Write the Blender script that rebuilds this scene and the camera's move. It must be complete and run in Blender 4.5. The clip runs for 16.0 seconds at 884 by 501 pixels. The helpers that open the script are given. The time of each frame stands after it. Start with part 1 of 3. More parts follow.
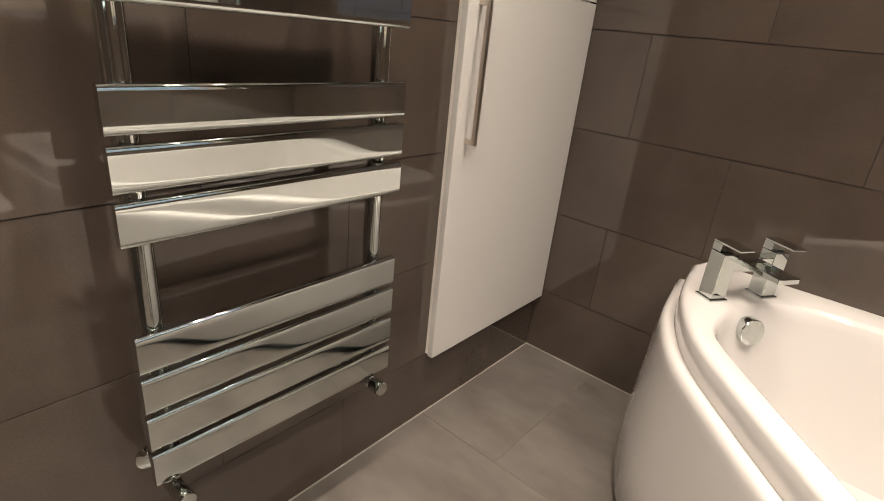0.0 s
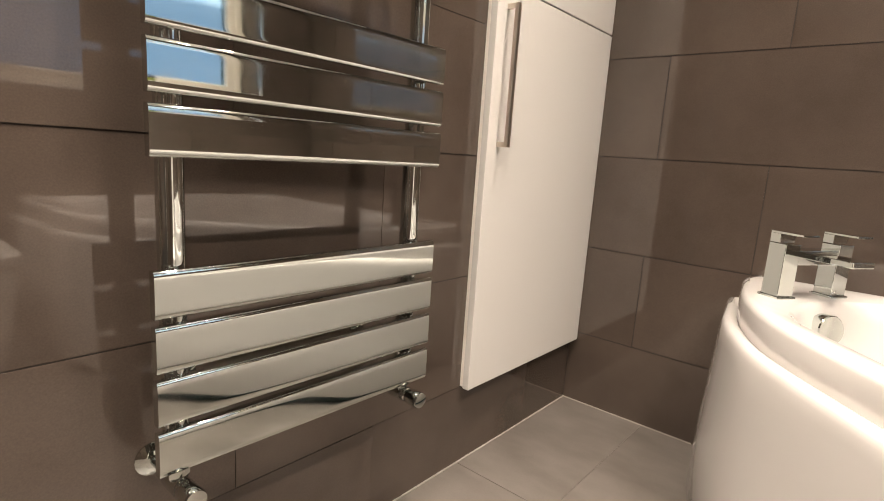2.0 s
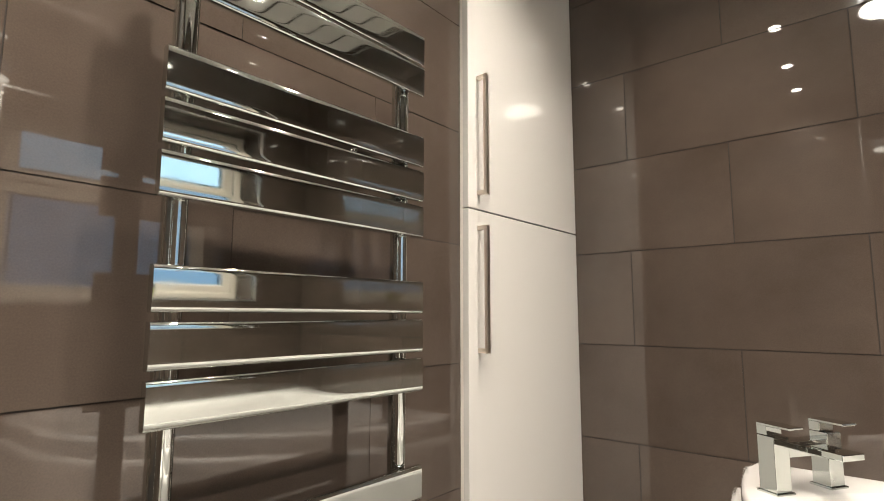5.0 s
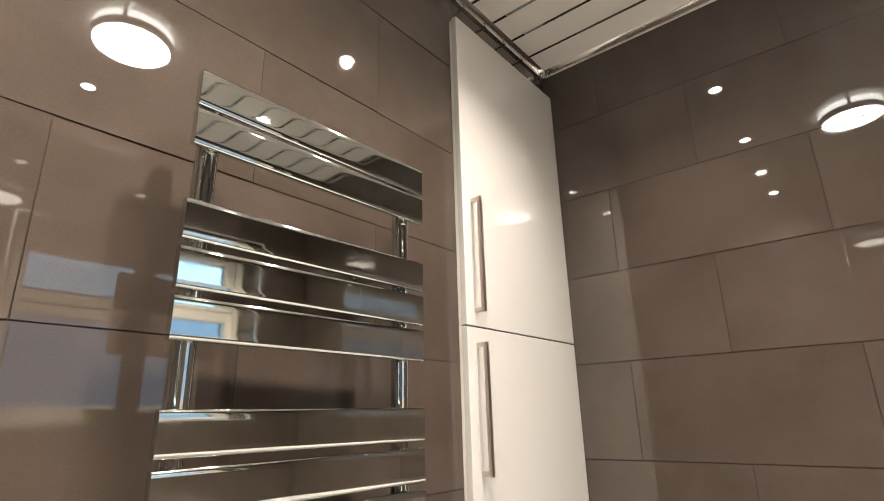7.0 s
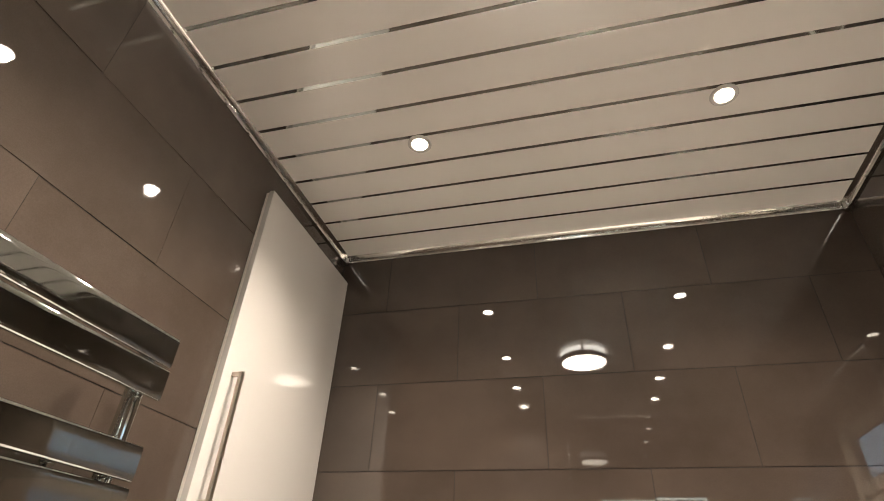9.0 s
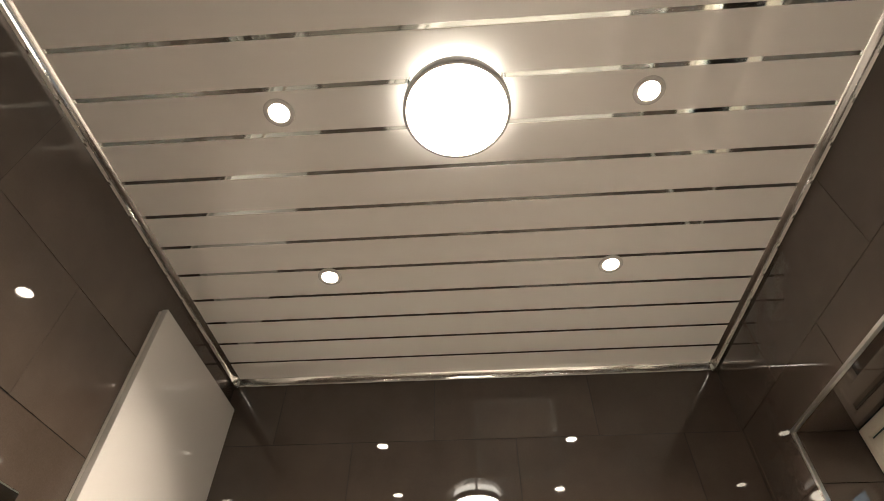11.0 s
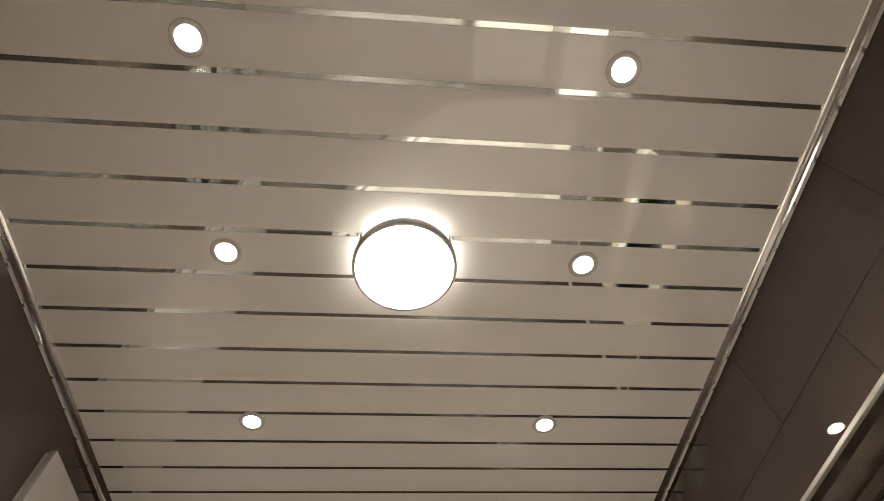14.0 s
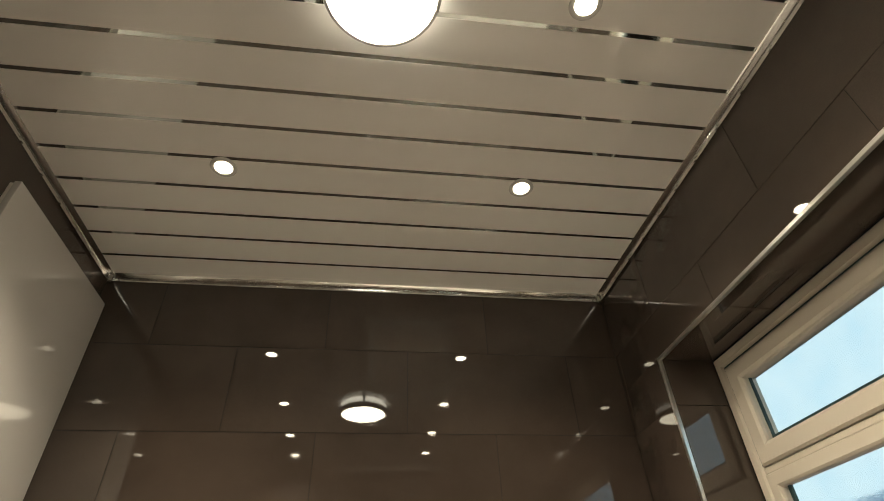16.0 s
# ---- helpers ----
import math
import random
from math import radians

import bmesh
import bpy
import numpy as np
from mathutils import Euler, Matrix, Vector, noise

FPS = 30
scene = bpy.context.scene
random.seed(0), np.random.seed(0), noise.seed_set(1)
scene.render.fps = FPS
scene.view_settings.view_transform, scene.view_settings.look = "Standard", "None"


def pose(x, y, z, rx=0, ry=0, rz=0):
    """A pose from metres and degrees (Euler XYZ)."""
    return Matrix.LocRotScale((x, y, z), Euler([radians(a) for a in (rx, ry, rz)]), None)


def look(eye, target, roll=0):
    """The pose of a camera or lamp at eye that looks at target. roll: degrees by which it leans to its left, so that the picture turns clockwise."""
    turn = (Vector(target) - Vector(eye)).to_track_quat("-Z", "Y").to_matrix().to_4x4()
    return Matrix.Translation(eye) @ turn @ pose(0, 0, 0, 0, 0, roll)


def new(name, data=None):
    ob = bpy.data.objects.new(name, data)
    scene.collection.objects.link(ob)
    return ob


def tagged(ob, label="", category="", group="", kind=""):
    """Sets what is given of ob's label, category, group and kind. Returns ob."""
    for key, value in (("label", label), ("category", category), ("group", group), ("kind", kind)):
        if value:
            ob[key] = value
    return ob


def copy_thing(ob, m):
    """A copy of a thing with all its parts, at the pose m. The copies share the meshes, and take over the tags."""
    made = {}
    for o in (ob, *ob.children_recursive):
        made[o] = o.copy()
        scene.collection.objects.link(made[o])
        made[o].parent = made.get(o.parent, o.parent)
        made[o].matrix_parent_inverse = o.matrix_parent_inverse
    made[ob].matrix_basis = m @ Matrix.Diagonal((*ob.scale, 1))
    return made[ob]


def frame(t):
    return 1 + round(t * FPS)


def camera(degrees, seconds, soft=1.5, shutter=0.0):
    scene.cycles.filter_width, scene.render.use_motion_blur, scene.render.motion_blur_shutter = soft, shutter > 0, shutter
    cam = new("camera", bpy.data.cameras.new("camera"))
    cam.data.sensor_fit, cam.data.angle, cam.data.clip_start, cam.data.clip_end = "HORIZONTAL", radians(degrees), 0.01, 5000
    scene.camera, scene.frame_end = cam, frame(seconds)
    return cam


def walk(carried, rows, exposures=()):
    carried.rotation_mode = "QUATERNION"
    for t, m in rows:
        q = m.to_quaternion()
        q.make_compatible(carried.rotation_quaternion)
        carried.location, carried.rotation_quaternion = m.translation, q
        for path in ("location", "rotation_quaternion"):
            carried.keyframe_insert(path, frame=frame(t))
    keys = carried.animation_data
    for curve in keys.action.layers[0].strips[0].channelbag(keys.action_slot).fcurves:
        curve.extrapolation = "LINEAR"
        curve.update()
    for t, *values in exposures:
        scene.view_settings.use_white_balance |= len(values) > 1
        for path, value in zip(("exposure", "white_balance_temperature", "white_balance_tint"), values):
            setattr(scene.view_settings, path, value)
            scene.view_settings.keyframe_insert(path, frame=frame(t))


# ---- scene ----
cam = camera(79.6, 16.0, soft=1.0)
PATH = [
    (0, (0.851, -1.648, 1.121), (-0.305, -0.211, 0.348), 5.9),
    (0.5, (0.814, -1.642, 0.979), (-0.373, -0.193, 0.278), 5.1),
    (1, (0.785, -1.649, 0.858), (-0.429, -0.183, 0.243), 4.7),
    (1.5, (0.79, -1.671, 0.812), (-0.462, -0.183, 0.343), 4.4),
    (2, (0.801, -1.677, 0.83), (-0.469, -0.174, 0.473), 3.8),
    (2.5, (0.814, -1.677, 0.848), (-0.467, -0.157, 0.623), 3.3),
    (3, (0.828, -1.687, 0.867), (-0.457, -0.161, 0.723), 2.7),
    (3.5, (0.846, -1.705, 0.896), (-0.453, -0.185, 0.867), 1.8),
    (6, (0.847, -1.707, 0.972), (-0.398, -0.193, 1.37), -1.1),
    (6.5, (0.848, -1.72, 0.982), (-0.387, -0.226, 1.474), -1.7),
    (7, (0.868, -1.741, 1.003), (-0.343, -0.265, 1.598), -1.4),
    (7.5, (0.884, -1.762, 1.027), (-0.258, -0.301, 1.777), -1.1),
    (8, (0.915, -1.774, 1.051), (-0.112, -0.315, 1.954), -0.5),
    (8.5, (0.942, -1.78, 1.082), (0.203, -0.228, 2.104), -0.2),
    (9, (0.961, -1.782, 1.091), (0.495, -0.188, 2.207), 2.9),
    (11.5, (0.976, -1.874, 1.158), (0.95, -0.561, 2.666), -1.2),
    (12, (0.965, -1.886, 1.162), (1.01, -0.654, 2.737), -2.0),
    (12.5, (0.969, -1.921, 1.172), (1.061, -0.769, 2.805), -2.8),
    (13, (0.958, -1.947, 1.177), (1.079, -0.896, 2.874), -4.4),
    (13.5, (0.957, -1.945, 1.179), (1.097, -0.949, 2.907), -5.7),
    (14, (0.955, -1.914, 1.177), (1.114, -0.915, 2.903), -5.7),
    (14.5, (0.96, -1.876, 1.177), (1.144, -0.746, 2.817), -5.0),
    (15, (0.969, -1.838, 1.17), (1.179, -0.55, 2.686), -3.8),
    (15.5, (0.973, -1.797, 1.162), (1.213, -0.367, 2.539), -2.9),
    (16, (0.983, -1.773, 1.151), (1.235, -0.218, 2.382), -2.6),
]
walk(cam, [(t, look(eye, target, roll)) for t, eye, target, roll in PATH],
     [(0, 0.28, 6400, 9), (0.8, 0.74, 6500, 10), (1.5, 0.9, 6500, 10), (3.5, 0.87, 6150, 5), (6, 0.95, 6050, 4), (7, 1.12, 6100, 6), (8, 1.3, 6150, 8), (9, 0.9, 6450, 8), (12, 0.54, 6600, 7), (13.5, 0.47, 6300, 6), (14.5, 0.37, 6600, 8), (16, 0.08, 6900, 1)])

# ---- light ----
W, H, BACK = 1.935, 2.347, -2.5          # room width, ceiling height, back wall
world = bpy.data.worlds.new("sky")
scene.world = world
world.use_nodes = True
wn = world.node_tree
sky = wn.nodes.new("ShaderNodeTexSky")
sky.sky_type, sky.sun_disc = "NISHITA", False
sky.sun_elevation, sky.sun_rotation = radians(35), radians(100)
wn.links.new(sky.outputs[0], wn.nodes["Background"].inputs[0])
wn.nodes["Background"].inputs[1].default_value = 0.1

sun = new("sun", bpy.data.lights.new("sun", "SUN"))
sun.data.energy, sun.data.angle, sun.data.color = 0.6, radians(20), (1, 0.97, 0.93)
sun.matrix_world = look((6, -2, 5), (2.1, -0.8, 1.4))

SPOT_W, DOME_E = 60.0, 44.0
SPOTS = [(0.523, -0.606), (1.438, -0.606), (0.523, -1.21), (1.438, -1.21), (0.512, -1.712), (1.424, -1.706), (0.512, -2.12), (1.424, -2.12)]
for x, y in SPOTS:
    lamp = new("spot_beam", bpy.data.lights.new("spot_beam", "SPOT"))
    lamp.data.energy, lamp.data.color = SPOT_W, (1.0, 0.85, 0.71)
    lamp.data.spot_size, lamp.data.spot_blend, lamp.data.shadow_soft_size = radians(117), 1.0, 0.02
    lamp.matrix_world = pose(x, y, H - 0.012)


# ---- materials ----
def material(name, color, rough=0.4, metal=0.0, coat=0.0):
    m = bpy.data.materials.new(name)
    m.use_nodes = True
    b = m.node_tree.nodes["Principled BSDF"]
    b.inputs["Base Color"].default_value = (*color, 1)
    b.inputs["Roughness"].default_value = rough
    b.inputs["Metallic"].default_value = metal
    b.inputs["Coat Weight"].default_value = coat
    b.inputs["Coat Roughness"].default_value = 0.03
    return m


def node(m, kind, **values):
    n = m.node_tree.nodes.new(kind)
    for key, value in values.items():
        n.inputs[key.replace("_", " ")].default_value = value
    return n


def link(m, a, b):
    m.node_tree.links.new(a, b)


def coords(m, random_shift=False):
    """Object-space metres; each piece of a kind can take its own part of the pattern."""
    g = node(m, "ShaderNodeTexCoord")
    if not random_shift:
        return g.outputs["Object"]
    info = node(m, "ShaderNodeObjectInfo")
    shift = m.node_tree.nodes.new("ShaderNodeVectorMath")
    shift.operation = "MULTIPLY_ADD"
    link(m, g.outputs["Object"], shift.inputs[0])
    shift.inputs[1].default_value = (1, 1, 1)
    far = m.node_tree.nodes.new("ShaderNodeMath")
    far.operation = "MULTIPLY"
    far.inputs[1].default_value = 37.0
    link(m, info.outputs["Random"], far.inputs[0])
    link(m, far.outputs[0], shift.inputs[2])
    return shift.outputs[0]


def mottled(m, where, low, high, scale, detail=6.0, spread=(0.3, 0.7), stretch=None, grain=0.22, finer=40):
    """Base colour between two tones by cloudy noise, with a finer grain over it."""
    b = m.node_tree.nodes["Principled BSDF"]
    if stretch:
        mp = m.node_tree.nodes.new("ShaderNodeMapping")
        mp.inputs["Scale"].default_value = stretch
        link(m, where, mp.inputs[0])
        where = mp.outputs[0]
    n = node(m, "ShaderNodeTexNoise", Scale=scale, Detail=detail, Roughness=0.6)
    link(m, where, n.inputs["Vector"])
    ramp = m.node_tree.nodes.new("ShaderNodeValToRGB")
    ramp.color_ramp.elements[0].position, ramp.color_ramp.elements[1].position = spread
    ramp.color_ramp.elements[0].color, ramp.color_ramp.elements[1].color = (*low, 1), (*high, 1)
    link(m, n.outputs["Fac"], ramp.inputs[0])
    fine = node(m, "ShaderNodeTexNoise", Scale=scale * finer, Detail=3.0)
    link(m, where, fine.inputs["Vector"])
    mix = m.node_tree.nodes.new("ShaderNodeMix")
    mix.data_type, mix.blend_type = "RGBA", "OVERLAY"
    mix.inputs[0].default_value = grain
    link(m, ramp.outputs[0], mix.inputs[6])
    link(m, fine.outputs["Fac"], mix.inputs[7])
    link(m, mix.outputs[2], b.inputs["Base Color"])
    return n


def uneven_gloss(m, where, low, high, scale):
    """Smears and water marks in the gloss."""
    b = m.node_tree.nodes["Principled BSDF"]
    n = node(m, "ShaderNodeTexNoise", Scale=scale, Detail=5.0, Roughness=0.65)
    link(m, where, n.inputs["Vector"])
    r = node(m, "ShaderNodeMapRange")
    r.inputs["From Min"].default_value, r.inputs["From Max"].default_value = 0.35, 0.7
    r.inputs["To Min"].default_value, r.inputs["To Max"].default_value = low, high
    link(m, n.outputs["Fac"], r.inputs["Value"])
    link(m, r.outputs[0], b.inputs["Roughness"])


def relief(m, where, scale, strength, distance=0.001, detail=3.0):
    b = m.node_tree.nodes["Principled BSDF"]
    n = node(m, "ShaderNodeTexNoise", Scale=scale, Detail=detail)
    link(m, where, n.inputs["Vector"])
    bump = node(m, "ShaderNodeBump", Strength=strength, Distance=distance)
    link(m, n.outputs["Fac"], bump.inputs["Height"])
    link(m, bump.outputs[0], b.inputs["Normal"])


TILE = material("brown polished porcelain", (0.1, 0.085, 0.075), 0.07)
tc = coords(TILE, True)
mottled(TILE, tc, (0.05, 0.0375, 0.03), (0.084, 0.0645, 0.0525), 2.6, 7, (0.25, 0.75), (1, 1, 2.2), 0.24, 150)
uneven_gloss(TILE, tc, 0.012, 0.045, 7)
relief(TILE, tc, 3.0, 0.015, 0.004, 1.0)
TILE.node_tree.nodes["Principled BSDF"].inputs["IOR"].default_value = 1.72
GROUT = material("dark brown grout", (0.045, 0.028, 0.024), 0.9)
relief(GROUT, coords(GROUT), 300, 0.4)
mottled(GROUT, coords(GROUT), (0.019, 0.015, 0.013), (0.033, 0.027, 0.023), 12)

FLOOR_TILE = material("grey stone-look floor tile", (0.13, 0.115, 0.1), 0.3)
fc = coords(FLOOR_TILE, True)
mottled(FLOOR_TILE, fc, (0.074, 0.063, 0.054), (0.138, 0.123, 0.11), 3.2, 3, (0.22, 0.62), (1, 1.9, 1), 0.1)
relief(FLOOR_TILE, fc, 60, 0.06)
FLOOR_GROUT = material("grey floor grout", (0.11, 0.098, 0.088), 0.9)
relief(FLOOR_GROUT, coords(FLOOR_GROUT), 300, 0.4)
SEALANT = material("pale grey sealant", (0.45, 0.42, 0.38), 0.5)
mottled(SEALANT, coords(SEALANT), (0.25, 0.23, 0.2), (0.34, 0.31, 0.28), 20)

PVC = material("white gloss pvc cladding", (0.85, 0.82, 0.78), 0.05)
PVC.node_tree.nodes["Principled BSDF"].inputs["IOR"].default_value = 1.62
uneven_gloss(PVC, coords(PVC), 0.015, 0.04, 5)
relief(PVC, coords(PVC), 7, 0.025, 0.002, 1.0)
CHROME = material("polished chrome", (0.6, 0.63, 0.61), 0.035, 1.0)
uneven_gloss(CHROME, coords(CHROME), 0.02, 0.07, 14)
NICKEL = material("brushed nickel", (0.62, 0.55, 0.48), 0.3, 1.0)
relief(NICKEL, coords(NICKEL), 400, 0.12)
GLOSS_WHITE = material("white gloss lacquer", (0.56, 0.54, 0.515), 0.06, 0.0, 0.0)
relief(GLOSS_WHITE, coords(GLOSS_WHITE), 60, 0.03, 0.001, 2.0)
CARCASS = material("white cabinet edge", (0.72, 0.68, 0.62), 0.35)
relief(CARCASS, coords(CARCASS), 120, 0.05)
ACRYLIC = material("white bath acrylic", (0.58, 0.556, 0.535), 0.13, 0.0, 0.5)
relief(ACRYLIC, coords(ACRYLIC), 5, 0.03, 0.004, 1.0)
UPVC = material("cream white upvc", (0.7, 0.64, 0.55), 0.28)
relief(UPVC, coords(UPVC), 40, 0.05)
# dark rubber; its teal tint paints in light from the glass edge
RUBBER = material("dark rubber with teal glass-edge light", (0.035, 0.07, 0.072), 0.5)
TRIM = material("bright chrome trim", (0.8, 0.79, 0.77), 0.1, 1.0)
uneven_gloss(TRIM, coords(TRIM), 0.11, 0.19, 20)
EDGING = material("satin chrome tile edging", (0.82, 0.82, 0.8), 0.3, 1.0)
relief(EDGING, coords(EDGING), 250, 0.05)
STEEL = material("satin grey metal band", (0.35, 0.34, 0.33), 0.35, 1.0)
MIRROR = material("mirror", (0.9, 0.9, 0.9), 0.01, 1.0)

GLASS = material("frosted window glass", (0.9, 0.96, 1.0), 0.06)
GLASS.node_tree.nodes["Principled BSDF"].inputs["Transmission Weight"].default_value = 1.0
GLASS.node_tree.nodes["Principled BSDF"].inputs["IOR"].default_value = 1.3
mottled(GLASS, coords(GLASS), (0.78, 0.88, 0.95), (0.97, 0.99, 1.0), 9, 8)
relief(GLASS, coords(GLASS), 160, 0.1, 0.001)


def glowing(name, color, strength):
    m = material(name, (0.8, 0.8, 0.8), 0.4)
    b = m.node_tree.nodes["Principled BSDF"]
    b.inputs["Emission Color"].default_value = (*color, 1)
    b.inputs["Emission Strength"].default_value = strength
    return m


LENS = glowing("lit spot lens", (1.0, 0.86, 0.7), 30)
DIFFUSER = glowing("lit opal diffuser", (1.0, 0.87, 0.71), DOME_E)
GLOW_RING = glowing("softly lit opal ring", (1.0, 0.92, 0.82), 5)
LED = glowing("cool white led strip", (0.68, 1.0, 0.95), 1.3)
SKYLIGHT = glowing("pale overcast sky", (0.7, 0.88, 1.0), 0.86)
# weak glow of the added low sheet, dims the view through the lower pane
DIM_GLOW = glowing("dim blue-grey backdrop glow", (0.45, 0.7, 1.0), 0.3)


# ---- shapes ----
def part(name, bm, mat, parent=None, label="", smooth=False):
    me = bpy.data.meshes.new(name)
    bmesh.ops.recalc_face_normals(bm, faces=bm.faces)
    for f in bm.faces:
        f.smooth = smooth
    bm.to_mesh(me)
    bm.free()
    if smooth:
        me.set_sharp_from_angle(angle=radians(38))
    for m in (mat if isinstance(mat, (list, tuple)) else [mat]):
        me.materials.append(m)
    ob = new(name, me)
    if parent:
        ob.parent = parent
    if label:
        ob["label"] = label
    return ob


def empty(name, m, label, category, group="", kind=""):
    ob = new(name)
    ob.empty_display_size = 0.05
    ob.matrix_world = m
    return tagged(ob, label, category, group, kind)


def box(lo, hi, bevel=0.0, bm=None, mat=0, segments=2):
    """A box from corner to corner, its edges rounded."""
    bm = bm or bmesh.new()
    before = set(bm.faces)
    r = bmesh.ops.create_cube(bm, size=1.0)
    lo, hi = Vector(lo), Vector(hi)
    for v in r["verts"]:
        v.co = Vector(((lo[i] + hi[i]) / 2 + v.co[i] * (hi[i] - lo[i]) for i in range(3)))
    if bevel:
        edges = list({e for v in r["verts"] for e in v.link_edges})
        bmesh.ops.bevel(bm, geom=edges, offset=bevel, segments=segments, affect="EDGES", profile=0.5)
    for f in set(bm.faces) - before:
        f.material_index = mat
    return bm


def lathe(profile, m=Matrix(), steps=32, bm=None):
    """A turned body about local z from (radius, height) pairs, set at pose m."""
    bm = bm or bmesh.new()
    rings = []
    for r, z in profile:
        if r < 1e-6:
            rings.append([bm.verts.new(m @ Vector((0, 0, z)))])
        else:
            rings.append([bm.verts.new(m @ Vector((r * math.cos(2 * math.pi * i / steps), r * math.sin(2 * math.pi * i / steps), z))) for i in range(steps)])
    for a, b in zip(rings, rings[1:]):
        for i in range(steps):
            j = (i + 1) % steps
            if len(a) == 1 and len(b) > 1:
                bm.faces.new((a[0], b[i], b[j]))
            elif len(b) == 1 and len(a) > 1:
                bm.faces.new((a[i], a[j], b[0]))
            elif len(a) > 1:
                bm.faces.new((a[i], a[j], b[j], b[i]))
    return bm


def extrude(profile, a, b, bm=None, mat=0):
    """A bar along the line from a to b; the profile is given as 3D offsets."""
    bm = bm or bmesh.new()
    a, b = Vector(a), Vector(b)
    ra = [bm.verts.new(a + Vector(p)) for p in profile]
    rb = [bm.verts.new(b + Vector(p)) for p in profile]
    n = len(profile)
    faces = [bm.faces.new((ra[i], ra[(i + 1) % n], rb[(i + 1) % n], rb[i])) for i in range(n)]
    faces += [bm.faces.new(ra[::-1]), bm.faces.new(rb)]
    for f in faces:
        f.material_index = mat
    return bm


def structure(ob, label, category):
    return tagged(ob, label, category, kind="structure")


# ---- room shell ----
T = 0.12                                   # masonry behind the tiles
G = 0.002                                 # grout face lies this far behind the tile face
TOP = H + 0.1
REC_Y0, REC_Y1, REC_Z0, REC_Z1 = -1.26, -0.285, 1.02, 1.918   # window recess
WIN_X = 2.117
wall_west = structure(part("wall_west", box((-T, BACK - T, -0.1), (-G, T, TOP)), GROUT), "bathroom wall clad in brown polished tiles", "wall")
wall_north = structure(part("wall_north", box((-G, G, -0.1), (W + G, T, TOP)), GROUT), "bathroom end wall clad in brown polished tiles", "wall")
bm = box((W + G, BACK - T, -0.1), (W + 0.27, T, REC_Z0 - 0.01))
box((W + G, BACK - T, REC_Z1 + 0.01), (W + 0.27, T, TOP), bm=bm)
box((W + G, BACK - T, REC_Z0 - 0.01), (W + 0.27, REC_Y0 - 0.01, REC_Z1 + 0.01), bm=bm)
box((W + G, REC_Y1 + 0.01, REC_Z0 - 0.01), (W + 0.27, T, REC_Z1 + 0.01), bm=bm)
wall_east = structure(part("wall_east", bm, GROUT), "brown tiled wall with a deep window recess", "wall")
bm = box((-G, BACK - T, -0.1), (W + G, BACK - G, TOP))
box((-G, BACK - G, -0.1), (0.8 - G, BACK + 0.22, TOP), bm=bm)
wall_south = structure(part("wall_south", bm, GROUT), "brown tiled back wall with a boxed-out section", "wall")
floor_slab = structure(part("floor", box((-G, BACK - G, -0.1), (W + G, G, -0.0015)), FLOOR_GROUT), "grey stone-look tiled bathroom floor", "floor")

# ceiling: white boards with chrome strips between them, one mesh
PITCH, FIRST, STRIP = 0.1262, -0.011, 0.011
bm = box((-0.05, BACK - 0.05, H + 0.006), (W + 0.05, 0.05, H + 0.05))
y = FIRST
while y > BACK:
    nxt = max(y - PITCH, BACK)
    box((0.0, nxt + STRIP / 2, H), (W, y - STRIP / 2, H + 0.008), 0.0015, bm, 0, 1)
    box((0.0, y - STRIP / 2 - 0.0005, H + 0.0012), (W, y + STRIP / 2 + 0.0005, H + 0.007), 0.0, bm, 1)
    y -= PITCH
ceiling = structure(part("ceiling", bm, [PVC, CHROME]), "white gloss cladding boards with chrome strips", "ceiling")


def cove(name, a, b, inward):
    """Chrome edge trim between wall and ceiling."""
    n = Vector(inward)
    prof = []
    for k in range(9):
        a_k = k / 8 * math.pi / 2
        prof.append(n * (0.023 - 0.016 * math.cos(a_k) ** 1.6) + Vector((0, 0, H - 0.027 + 0.027 * math.sin(a_k))))
    prof = [Vector((0, 0, H - 0.027)), *prof, n * 0.023 + Vector((0, 0, H + 0.004)), Vector((0, 0, H + 0.004))]
    return structure(part(name, extrude(prof, a, b), TRIM), "polished chrome trim along the ceiling edge", "trim")


cove("trim_west", (0.0005, BACK, 0), (0.0005, -0.001, 0), (1, 0, 0))
cove("trim_north", (0.0, -0.0005, 0), (W, -0.0005, 0), (0, -1, 0))
cove("trim_east", (W - 0.0005, BACK, 0), (W - 0.0005, -0.001, 0), (-1, 0, 0))
cove("trim_south", (0.8, BACK + 0.0005, 0), (W, BACK + 0.0005, 0), (0, 1, 0))
# small caps in the two far corners of the trim
for name, x, s in (("trim_corner_1", 0.0, 1), ("trim_corner_2", W, -1)):
    structure(part(name, lathe([(0, 0), (0.012, 0.002), (0.0145, 0.008), (0.0145, 0.03), (0, 0.032)], pose(x + s * 0.014, -0.014, H - 0.04), 16), CHROME, smooth=True), "polished chrome corner cap of the ceiling trim", "trim")
